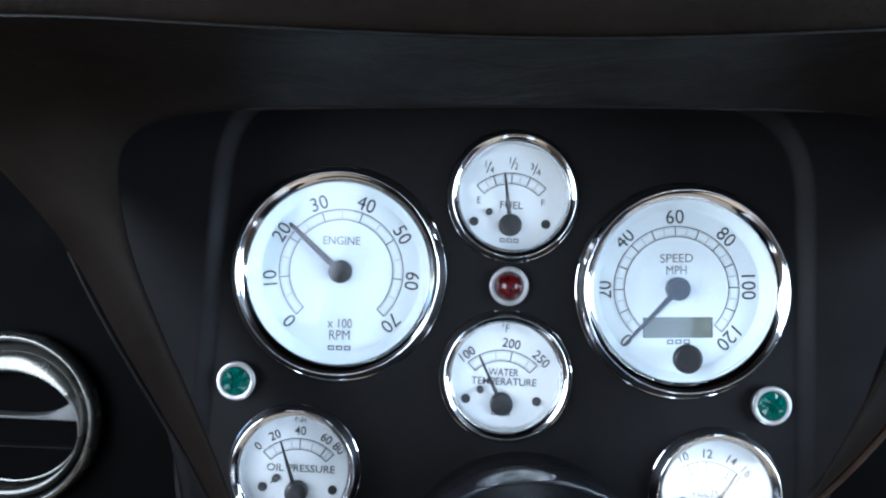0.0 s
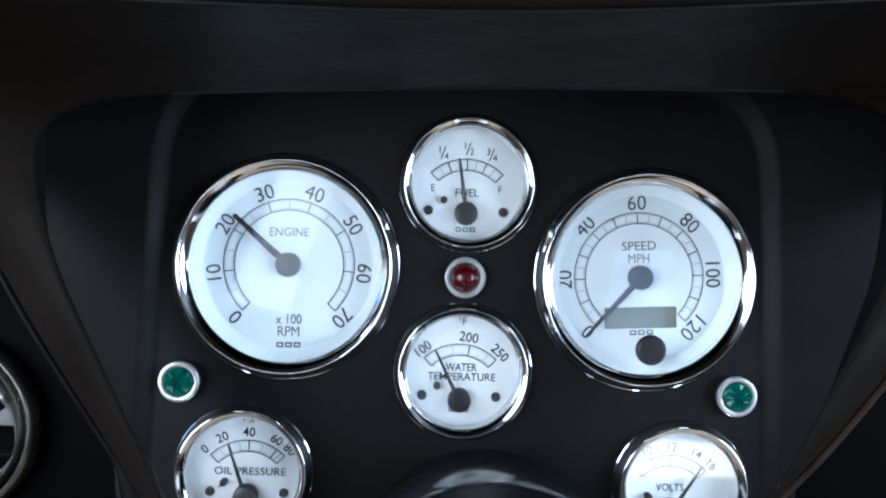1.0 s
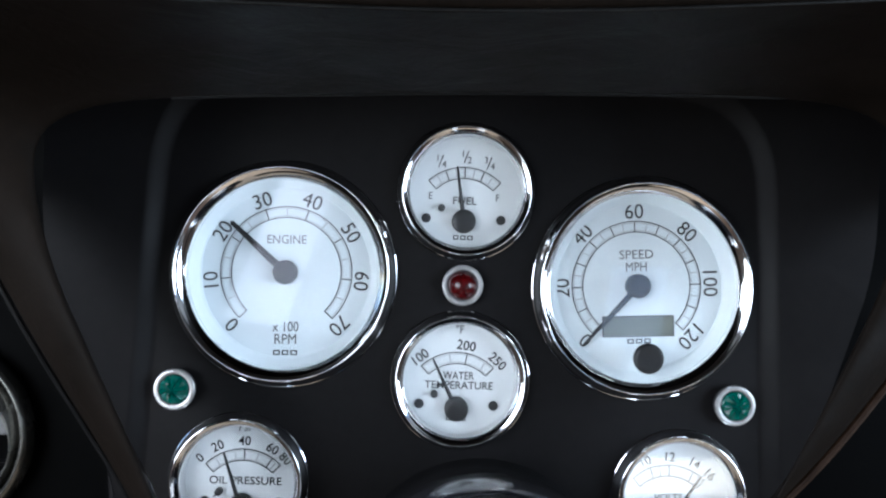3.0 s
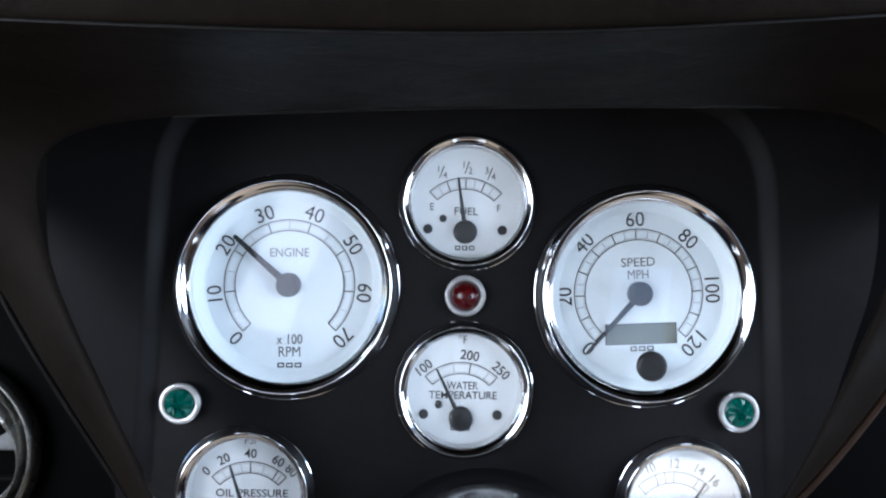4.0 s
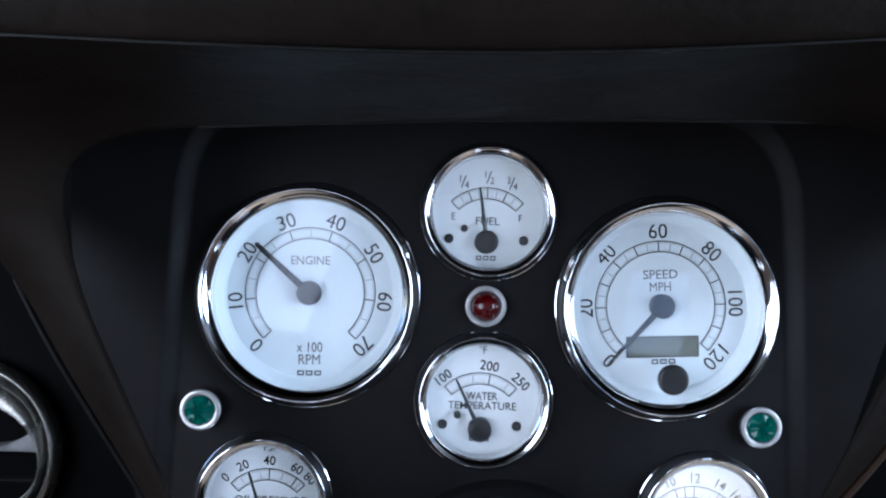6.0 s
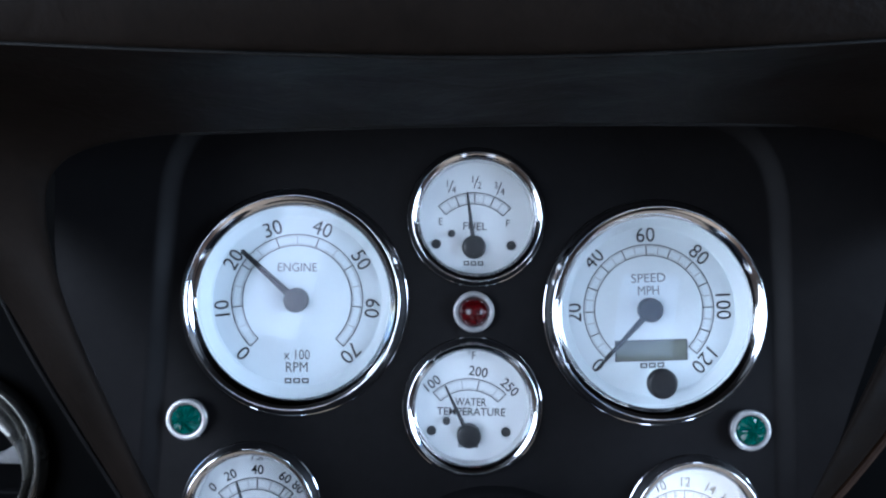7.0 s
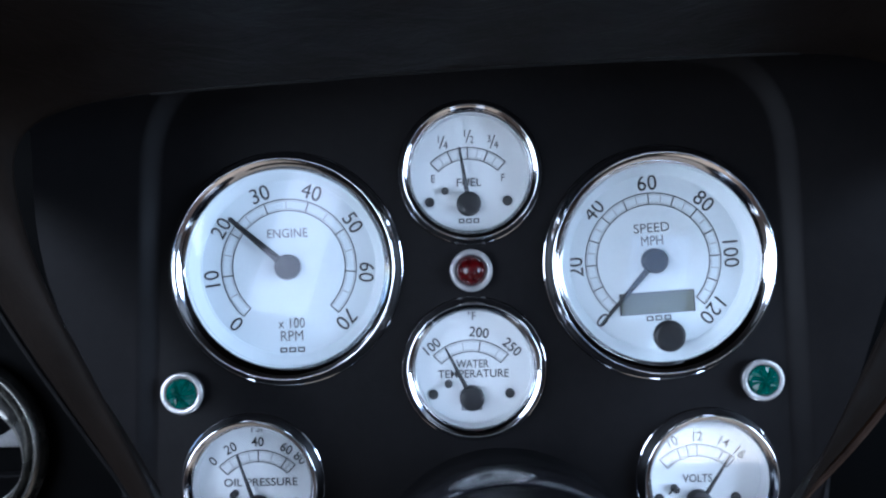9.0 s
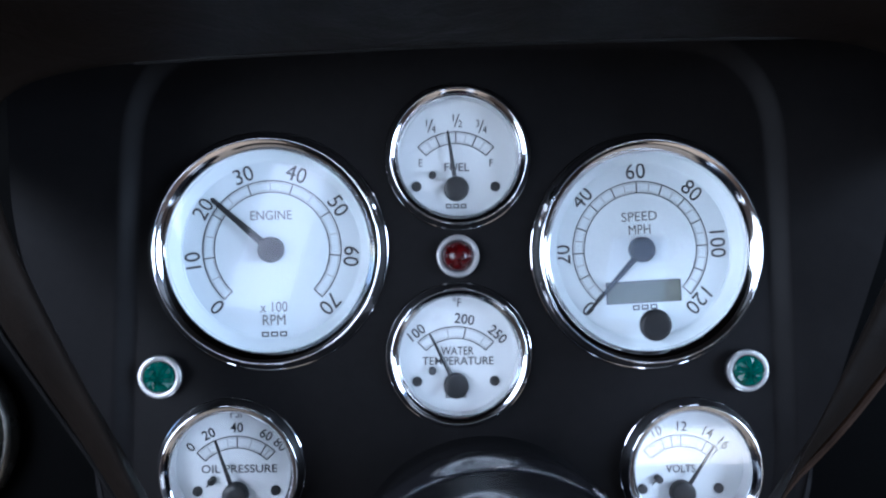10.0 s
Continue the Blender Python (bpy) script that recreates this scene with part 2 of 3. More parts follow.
def logo_bars(w, h):
    """The maker's mark as three plain shapes."""
    out = []
    for k in range(3):
        x0 = -w / 2 + k * w * 0.36
        x1, t = x0 + w * 0.28, h * 0.26
        out.append(([(x0, 0, -h / 2), (x1, 0, -h / 2), (x1, 0, -h / 2 + t), (x0, 0, -h / 2 + t)], [(0, 1, 2, 3)]))
        out.append(([(x0, 0, h / 2 - t), (x1, 0, h / 2 - t), (x1, 0, h / 2), (x0, 0, h / 2)], [(0, 1, 2, 3)]))
        out.append(([(x0, 0, -h / 2), (x0 + t, 0, -h / 2), (x0 + t, 0, h / 2), (x0, 0, h / 2)], [(0, 1, 2, 3)]))
        out.append(([(x1 - t, 0, -h / 2), (x1, 0, -h / 2), (x1, 0, h / 2), (x1 - t, 0, h / 2)], [(0, 1, 2, 3)]))
    return joined(out)


# ---- the gauges ----
PRINT = -0.00025  # ink lies this far in front of the dial
FACE = -0.0060    # front of the instrument panel; the dials sit behind it
BIG, SMALL = 0.0481, 0.0295
INK_SHIFT = {}    # dial: where its print is centred, and by how much it is turned


def gauge(name, at, label, R, group, shift=(0.0, 0.0), spin=0.0):
    """The housing that all gauges share: dial, bezel, inner ring and glass. R: the bezel's radius where it meets the panel.
    shift, spin: how far the dial's print and works sit off the middle, and their turn."""
    g = thing(name, at, label, "gauge", group)
    big = R > 0.04
    crest, lip = (R - 0.0030, R - 0.0073) if big else (R - 0.0022, R - 0.0053)
    top = -0.0122 if big else -0.0119
    run = crest - lip
    fall = 0.0032 if big else 0.0023  # how far the inward slope falls back from the crest
    low = top + fall
    profile = [(R - 0.0014, -0.0046), (R + 0.0001, -0.0052), (R + 0.0002, -0.0064), (R - 0.0004, -0.0084), (crest + 0.0009, top + 0.0014), (crest + 0.0004, top + 0.0002), (crest - 0.0002, top),
               (crest - 0.0007, top + 0.0004), (lip + 0.5 * run, top + 0.36 * fall), (lip + 0.0003, low), (lip, low + 0.0005), (lip, low + 0.0016), (lip + 0.0006, low + 0.0018)]
    part("bezel", mesh_of("bezel", *lathe(smooth_round(profile, 2), 128), CHROME), g, label="polished chrome bezel")
    part("rolled_rim", mesh_of("rolled_rim", *lathe([(R - 0.0010, -0.0052), (R + 0.0002, -0.0056), (R + 0.0005, -0.0060), (R + 0.0004, -0.0064), (R + 0.0001, -0.0066), (R - 0.0006, -0.0064)], 128), CHROME), g)
    ring = [(lip + 0.0008, low + 0.0012), (lip + 0.0001, low + 0.0012), (lip + 0.0001, -0.0004), (lip + 0.0009, -0.0003)]
    part("inner_ring", mesh_of("inner_ring", *lathe(ring, 96, True), WHITE if big else PEWTER), g, label="pale inner ring")
    dial = part("dial", mesh_of("dial", *disc(lip + 0.0006, 0.0018, 0.0, 96), DIAL if big else WHITE), g, label="white printed dial")
    if big:
        cone = [(lip + 0.0001, -0.0057), (lip - 0.0005, -0.0056), (0.0370, -0.0013), (0.0366, -0.0012), (0.0366, -0.00005)]
        part("reflector_ring", mesh_of("reflector_ring", *lathe(cone, 128), DIAL), g, label="white sloping ring round the dial")
    deep = low + 0.0020
    glass = part("glass", mesh_of("glass", *lathe([(1e-5, deep), (lip + 0.0005, deep), (lip + 0.0005, deep - 0.0012), (1e-5, deep - 0.0012)], 96), GLASS, False), g)
    glass.visible_shadow = False
    INK_SHIFT[dial] = INK_SHIFT[g] = (*shift, spin)
    return g, dial


def placed(owner, x, z, turn=0.0):
    """A place on the dial as printed: turned and moved with the rest of its print."""
    dx, dz, spin = INK_SHIFT[owner]
    c, n = math.cos(radians(spin)), math.sin(radians(spin))
    return dx + x * c - z * n, dz + x * n + z * c, turn + spin


def printed(dial, name, shape, x, z, turn=0.0, mat=None):
    x, z, turn = placed(dial, x, z, turn)
    return part(name, mesh_of(name, *shape, mat or INK, False), dial, (x, PRINT, z), turn)


def scale_band(dial, r_in, r_out, a0, a1, major, minor, x=0.0, z=0.0):
    w = 0.00042
    n = max(12, int(abs(a1 - a0) / 3))
    lines = [strip(r_in, w, a0, a1, 0, n), strip(r_out, w, a0, a1, 0, n)]
    lines += [tick(a, r_in, r_out, w * 1.1, 0) for a in (a0, a1, *major)]
    printed(dial, "scale_band", joined(lines), x, z)
    light = [strip(r_in + 0.00075, w * 0.6, a0, a1, 0, n), strip(r_out - 0.00075, w * 0.6, a0, a1, 0, n)]
    light += [tick(a, r_in + 0.0008, r_out - 0.0008, w * 0.9, 0) for a in minor]
    x, z, turn = placed(dial, x, z)
    part("scale_marks", mesh_of("scale_marks", *joined(light), PALE_INK, False), dial, (x, PRINT - 0.0001, z), turn)


def pointer(g, angle, length, root, tip, cap_radius, x=0.0, z=0.0):
    x, z, turn = placed(g, x, z, angle)
    n = part("needle", mesh_of("needle", *needle_mesh(length, root, tip, -0.0036), NEEDLE, False), g, (x, 0, z), turn, "black needle")
    part("needle_cap", mesh_of("needle_cap", *disc(cap_radius, -0.0008, -0.0052, 48, 0.0010), NEEDLE), g, (x, 0, z))
    return n


R_LABEL, R_IN, R_OUT = 0.0329, 0.0238, 0.0285

# tachometer
tach, tach_dial = gauge("tachometer", (-0.0765, 0, 0.7520), "large round engine speed gauge with white dial and chrome bezel", BIG, "large gauges", (0.0001, 0.0006), 1.2)
TACH = [225 - i * 270 / 7 for i in range(8)]
scale_band(tach_dial, R_IN, R_OUT, 225, -45, TACH[1:-1], [(a + b) / 2 for a, b in zip(TACH, TACH[1:])])
for i, a in enumerate(TACH):
    printed(tach_dial, "numeral", letters(str(i * 10), 0.0065, squeeze=0.95, bold=0.001), R_LABEL * math.cos(radians(a)), R_LABEL * math.sin(radians(a)), a - 90)
printed(tach_dial, "word", letters("ENGINE", 0.0038, 0.0170), 0.0, 0.0142, mat=MID_INK)
printed(tach_dial, "word", letters("x 100", 0.0043, 0.0113), 0.0, -0.0238, mat=MID_INK)
printed(tach_dial, "word", letters("RPM", 0.0043, 0.0094), 0.0, -0.0292, mat=MID_INK)
printed(tach_dial, "maker_mark", logo_bars(0.0104, 0.0021), 0.0, -0.0351)
pointer(tach, 137.6, 0.0322, 0.0034, 0.0020, 0.0053)

# speedometer
speedo, speedo_dial = gauge("speedometer", (0.0787, 0, 0.7512), "large round speed gauge with white dial and small display", BIG, "large gauges", (-0.0014, 0.0006), 3.7)
MPH = [225 - i * 22.5 for i in range(13)]
scale_band(speedo_dial, R_IN, R_OUT, 225, -45, MPH[1:-1], [(a + b) / 2 for a, b in zip(MPH, MPH[1:])])
for i in range(7):
    a = 225 - 45 * i
    printed(speedo_dial, "numeral", letters(str(i * 20), 0.0065, squeeze=0.95, bold=0.001), R_LABEL * math.cos(radians(a)), R_LABEL * math.sin(radians(a)), a - 90)
printed(speedo_dial, "word", letters("SPEED", 0.0039, 0.0150), 0.0004, 0.0139, mat=MID_INK)
printed(speedo_dial, "word", letters("MPH", 0.0039, 0.0092), 0.0002, 0.0084, mat=MID_INK)
printed(speedo_dial, "maker_mark", logo_bars(0.0104, 0.0021), 0.0004, -0.0243)
w, h = 0.0306, 0.0084


def slab(w, h, y0, y1):
    return [(x, y, z) for y in (y0, y1) for x, z in ((-w / 2, -h / 2), (w / 2, -h / 2), (w / 2, h / 2), (-w / 2, h / 2))], [(4, 5, 6, 7), (0, 1, 5, 4), (1, 2, 6, 5), (2, 3, 7, 6), (3, 0, 4, 7)]


lx, lz, lt = placed(speedo, 0.0002, -0.0178, -0.8)
lcd = part("display", mesh_of("display", *slab(w, h, -0.0002, -0.0009), LCD, False), speedo, (lx, 0, lz), lt, "pale grey liquid crystal display, blank")
part("display_frame", mesh_of("display_frame", *slab(w + 0.0010, h + 0.0008, 0.0, -0.0006), BLACK, False), lcd, label="thin dark frame")
pointer(speedo, 225.0, 0.0360, 0.0030, 0.0012, 0.0053)
part("reset_knob", mesh_of("reset_knob", *lathe(smooth_round([(0.0046, -0.0066), (0.0064, -0.0074), (0.0066, -0.0090), (0.0064, -0.0104), (0.0054, -0.0112), (0.0030, -0.0109), (1e-5, -0.0108)], 2), 48), BLACK), speedo, (0.0024, 0, -0.0302), label="black trip reset knob")

# four small gauges
PIVOT = -0.0120


def small_gauge(name, at, label, needle, shift=(0.0, 0.0), drop=0.0011, apart=0.0164, tail=False):
    """drop: how far the needle's pivot sits below the two screws; apart: the screws' distance from the middle."""
    g, d = gauge(name, at, label, SMALL, "small gauges", shift)
    for x in (-apart, apart):
        x, z, _ = placed(d, x, PIVOT)
        part("dial_screw", mesh_of("dial_screw", *disc(0.0021, 0.0, -0.0010, 24, 0.0004), BLACK), d, (x, 0, z))
    x, z, _ = placed(d, -0.0098, PIVOT + 0.0046)
    part("stop_peg", mesh_of("stop_peg", *disc(0.0016, 0.0, -0.0034, 24, 0.0004), BLACK), d, (x, 0, z))
    # short black bar slanting down and left from the peg
    if tail:
        part("peg_tail", mesh_of("peg_tail", *slab(0.0034, 0.0006, -0.0004, -0.0009), BLACK, False), d, (x - 0.0013, 0, z - 0.0014), 48)
    pointer(g, needle, 0.0244, 0.0023, 0.0009, 0.0052, 0.0, PIVOT - drop)
    return g, d


def arc_label(d, body, angle, height, radius=0.0262, turned=True):
    a = radians(angle)
    printed(d, "numeral", letters(body, height * 1.08, squeeze=0.95, bold=0.010), radius * math.cos(a), PIVOT + radius * math.sin(a), angle - 90 if turned else 0)


B_IN, B_OUT = 0.0179, 0.0228
fuel, d = small_gauge("fuel_gauge", (0.0006, 0, 0.7902), "small round fuel gauge with white dial and chrome bezel", 98.4, (-0.0006, 0.0002))
scale_band(d, B_IN, B_OUT, 134, 46, (112, 90, 68), (123, 101, 79, 57), z=PIVOT)
for (top, low), x, z in ((("1", "4"), -0.0107, 0.0252), (("1", "2"), 0.0004, 0.0274), (("3", "4"), 0.0106, 0.0250)):
    printed(d, "numeral", fraction(top, low, 0.0054), x, PIVOT + z)
printed(d, "letter", letters("E", 0.0031), -0.0147, PIVOT + 0.0099)
printed(d, "letter", letters("F", 0.0031), 0.0147, PIVOT + 0.0098)
printed(d, "word", letters("FUEL", 0.0034, 0.0104, bold=0.006), 0.0004, PIVOT + 0.0081)
printed(d, "maker_mark", logo_bars(0.0086, 0.0020), 0.0, PIVOT - 0.0081)
printed(d, "small_print", ([(-0.002, 0, -0.0003), (0.002, 0, -0.0003), (0.002, 0, 0.0003), (-0.002, 0, 0.0003)], [(0, 1, 2, 3)]), 0.0004, PIVOT + 0.0369)

water, d = small_gauge("water_gauge", (0.0006, 0, 0.7089), "small round water temperature gauge with white dial", 116.6, (-0.0010, 0.0003), 0.0014, 0.0162)
scale_band(d, B_IN, B_OUT, 134, 46, (79.5,), (119, 99.5, 57), z=PIVOT)
for body, a in (("100", 128.6), ("200", 82), ("250", 48)):
    arc_label(d, body, a, 0.0040)
printed(d, "letter", letters("\u00b0F", 0.0038), 0.0006, PIVOT + 0.0330)
printed(d, "word", letters("WATER", 0.0034, 0.0137, bold=0.006), 0.0006, PIVOT + 0.0127)
printed(d, "word", letters("TEMPERATURE", 0.0034, 0.0298, bold=0.006), 0.0009, PIVOT + 0.0085)
printed(d, "maker_mark", logo_bars(0.0086, 0.0020), 0.0, PIVOT - 0.0060)

oil, d = small_gauge("oil_gauge", (-0.0923, 0, 0.6625), "small round oil pressure gauge with white dial", 109.0, (0.0005, 0.0019), 0.0011, 0.0161, True)
scale_band(d, B_IN, B_OUT, 135.5, 45.5, (112, 89, 57), (123, 100, 73, 51), z=PIVOT)
for body, a in (("0", 135.5), ("20", 115.5), ("40", 89.5), ("60", 62), ("80", 46.5)):
    arc_label(d, body, a, 0.0038, 0.0264)
printed(d, "word", letters("PSI", 0.0034), 0.0, PIVOT + 0.0322)
printed(d, "word", letters("OIL PRESSURE", 0.0034, 0.0312, bold=0.006), 0.0012, PIVOT + 0.0092)

volts, d = small_gauge("volt_gauge", (0.0968, 0, 0.6608), "small round volt gauge with white dial and chrome bezel", 57.0, (-0.0025, 0.0020), 0.0011, 0.0162, True)
scale_band(d, B_IN, B_OUT, 134, 46, (112, 101, 90, 61), (123, 79, 70, 54), z=PIVOT)
for body, a in (("10", 113), ("12", 89), ("14", 64), ("16", 46)):
    arc_label(d, body, a, 0.0038, 0.0264)
printed(d, "word", letters("VOLTS", 0.0034, 0.0125, bold=0.006), 0.0, PIVOT + 0.0085)


# ---- warning lamps ----
def fluted_jewel(tiers, ribs):
    """Tiers of (radius, y, depth of the flutes) closed by a point: a pressed glass stone whose facets fan out from its middle."""
    verts, faces, n = [], [], ribs * 2
    for r, y, deep in tiers[:-1]:
        verts += [(r * math.cos(math.pi * i / ribs), y + (deep if i % 2 else -deep), r * math.sin(math.pi * i / ribs)) for i in range(n)]
    for t in range(len(tiers) - 2):
        a, b = t * n, (t + 1) * n
        for i in range(n):
            k = (i + 1) % n
            faces += [(a + i, a + k, b + i), (a + k, b + k, b + i)]
    verts.append((0, tiers[-1][1], 0))
    a = (len(tiers) - 2) * n
    faces += [(a + i, a + (i + 1) % n, len(verts) - 1) for i in range(n)]
    return verts, faces


def jewel_lamp(name, at, label, mat, facets):
    g = thing(name, at, label, "warning lamp", "warning lamps")
    R = 0.0087
    part("body", mesh_of("body", *lathe([(R - 0.0010, 0.0022), (R - 0.0006, 0.0010), (R - 0.0006, -0.0030), (R - 0.0012, -0.0034)], 48), BLACK), g, label="black lamp body")
    ring = [(R - 0.0008, -0.0030), (R, -0.0032), (R, -0.0040), (R - 0.0004, -0.0045), (R - 0.0009, -0.0046), (0.0071, -0.0046), (0.0066, -0.0044), (0.0063, -0.0036), (0.0063, 0.0)]
    part("ring", mesh_of("ring", *lathe(ring, 64), SATIN), g, label="satin metal ring")
    if facets:
        shape = fluted_jewel([(0.0062, -0.0010, 0.0), (0.0062, -0.0046, 0.0), (0.0055, -0.0056, 0.0005), (0.0026, -0.0070, 0.0007), (0.0, -0.0074, 0.0)], 8)
        part("lens", mesh_of("lens", *shape, mat, False), g, label="faceted green glass lens")
    else:
        prof = [(0.0062, -0.0010), (0.0062, -0.0044), (0.0058, -0.0062), (0.0047, -0.0080), (0.0031, -0.0092), (0.0015, -0.0097), (1e-5, -0.0098)]
        part("lens", mesh_of("lens", *lathe(smooth_round(prof, 1), 40), mat), g, label="domed red glass lens")
    part("seat", mesh_of("seat", *lathe([(0.0068, -0.0040), (0.0058, -0.0040), (0.0056, -0.0010)], 40), BLACK), g, label="black seat round the lens")
    return g


jewel_lamp("warning_lamp", (0.0002, FACE, 0.7497), "unlit red warning lamp in a satin metal ring", RED, False)
jewel_lamp("warning_lamp", (-0.1198, FACE, 0.7018), "unlit green turn lamp in a satin metal ring", GREEN, True)
jewel_lamp("warning_lamp", (0.1189, FACE, 0.7021), "unlit green turn lamp in a satin metal ring", GREEN, True)


# ---- dashboard ----
def outline(points, corner, steps=8):
    """A closed outline in x and z with rounded corners; corner: a radius for each point."""
    out, n = [], len(points)
    for i, p in enumerate(points):
        p, a, b = Vector(p), Vector(points[i - 1]), Vector(points[(i + 1) % n])
        u, v = (a - p).normalized(), (b - p).normalized()
        half = math.acos(max(-1, min(1, u.dot(v)))) / 2
        run = corner[i] / math.tan(half)
        s, e = p + u * run, p + v * run
        for k in range(steps + 1):
            f = k / steps
            out.append(s.lerp(p, f).lerp(p.lerp(e, f), f))
    return out


dash = thing("dashboard", (0, 0, 0), "black leather-covered dashboard with an instrument hood", "dashboard", kind="structure")


def mirrored(half):
    return [(-x, z) for x, z in half] + [(x, z) for x, z in reversed(half)]


def nearer(points):
    return [(x * 0.977, 0.765 + (z - 0.765) * 0.977) for x, z in points]


# the gauges' holes: middle and radius
HOLES = [(-0.0765, 0.7520, BIG), (0.0787, 0.7512, BIG), (0.0006, 0.7902, SMALL), (0.0006, 0.7089, SMALL), (-0.0923, 0.6625, SMALL), (0.0968, 0.6608, SMALL)]
INNER = nearer(mirrored([(0.085, 0.53), (0.132, 0.600), (0.1428, 0.660), (0.1385, 0.770), (0.1345, 0.843)]))
OUTER = nearer(mirrored([(0.088, 0.525), (0.134, 0.594), (0.147, 0.660), (0.178, 0.765), (0.178, 0.878)]))
TRAY_CORNERS = (0.02, 0.06, 0.10, 0.12, 0.050, 0.050, 0.12, 0.10, 0.06, 0.02)


def tray():
    """The flat panel, a soft fillet all round that rises to the fascia, and the fascia out to the hood."""
    a, b = outline(INNER, TRAY_CORNERS, 10), outline(OUTER, TRAY_CORNERS, 10)
    n = len(a)
    mid = sum(a, Vector((0, 0))) / n
    rows = []
    steps = [(0.0078 - 0.0093 * f, FACE - 0.0046 * f * f * (3 - 2 * f)) for f in [k / 14 for k in range(15)]]
    for inset, y in steps + [(-0.0060, FACE - 0.0056)]:
        row = []
        for i, p in enumerate(a):
            d = (a[(i + 1) % n] - a[i - 1]).normalized()
            normal = Vector((d.y, -d.x))
            if normal.dot(mid - p) < 0:
                normal = -normal
            q = p + normal * inset
            row.append((q.x, y, q.y))
        rows.append(row)
    rows.append([(p.x, FACE - 0.0056 - 0.17 * max(0.0, (p - q).length - 0.006), p.y) for p, q in zip(b, a)])
    rows.append([(p.x, 0.03, p.y) for p in b])
    verts = [v for row in rows for v in row]
    faces = [(r * n + i, r * n + (i + 1) % n, (r + 1) * n + (i + 1) % n, (r + 1) * n + i) for r in range(len(rows) - 1) for i in range(n)]
    # the flat face, with a round hole for each gauge and the hole's edge
    bm = bmesh.new()
    loops = [rows[0]] + [[(x + (r - 0.0012) * math.cos(2 * math.pi * k / 72), FACE, z + (r - 0.0012) * math.sin(2 * math.pi * k / 72)) for k in range(72)] for x, z, r in HOLES]
    for loop in loops:
        ring = [bm.verts.new(p) for p in loop]
        for k, v in enumerate(ring):
            bm.edges.new((v, ring[(k + 1) % len(ring)]))
    bm.verts.index_update()
    bmesh.ops.triangle_fill(bm, use_beauty=True, edges=bm.edges[:])
    shift = len(verts) - n
    faces += [tuple(v.index if v.index < n else v.index + shift for v in f.verts) for f in bm.faces]
    bm.free()
    verts += [p for loop in loops[1:] for p in loop]
    for h, loop in enumerate(loops[1:]):
        a, b, m = n + shift + 72 * h, len(verts), 72
        verts += [(x, FACE + 0.003, z) for x, _, z in loop]
        faces += [(a + k, a + (k + 1) % m, b + (k + 1) % m, b + k) for k in range(m)]
    return mesh_of("instrument_panel", verts, faces, PANEL)


part("instrument_panel", tray(), dash, label="satin black instrument panel in a shallow tray")

# the brow's half: inner edge (x, z), front edge (x, y, z), share of the overhang
HOOD = [
    ((0.000, 0.8154), (0.000, -0.175, 0.8106), 1.0),
    ((-0.060, 0.8148), (-0.070, -0.175, 0.8134), 1.0),
    ((-0.100, 0.8138), (-0.125, -0.172, 0.8176), 1.0),
    ((-0.126, 0.8108), (-0.170, -0.160, 0.8196), 0.9),
    ((-0.1400, 0.8020), (-0.194, -0.120, 0.8120), 0.6),
    ((-0.1430, 0.7870), (-0.186, -0.090, 0.7920), 0.25),
]
# the legs that carry it down to the dash, each from its top
NEAR_LEG = [
    ((-0.1370, 0.7570), (-0.170, -0.060, 0.7570), 0.0),
    ((-0.1265, 0.7350), (-0.158, -0.060, 0.7350), 0.0),
    ((-0.1120, 0.7050), (-0.1380, -0.060, 0.7050), 0.0),
    ((-0.0965, 0.6720), (-0.1150, -0.060, 0.6720), 0.0),
    ((-0.0760, 0.6200), (-0.090, -0.060, 0.6200), 0.0),
    ((-0.0620, 0.5600), (-0.072, -0.060, 0.5600), 0.0),
]
FAR_LEG = [
    ((0.1350, 0.7570), (0.168, -0.070, 0.7570), 0.0),
    ((0.1250, 0.7350), (0.154, -0.070, 0.7350), 0.0),
    ((0.1120, 0.7060), (0.1320, -0.070, 0.7060), 0.0),
    ((0.1030, 0.6890), (0.1175, -0.070, 0.6890), 0.0),
    ((0.0950, 0.6720), (0.0995, -0.070, 0.6720), 0.0),
    ((0.0700, 0.6200), (0.073, -0.070, 0.6200), 0.0),
    ((0.0450, 0.5600), (0.048, -0.070, 0.5600), 0.0),
]


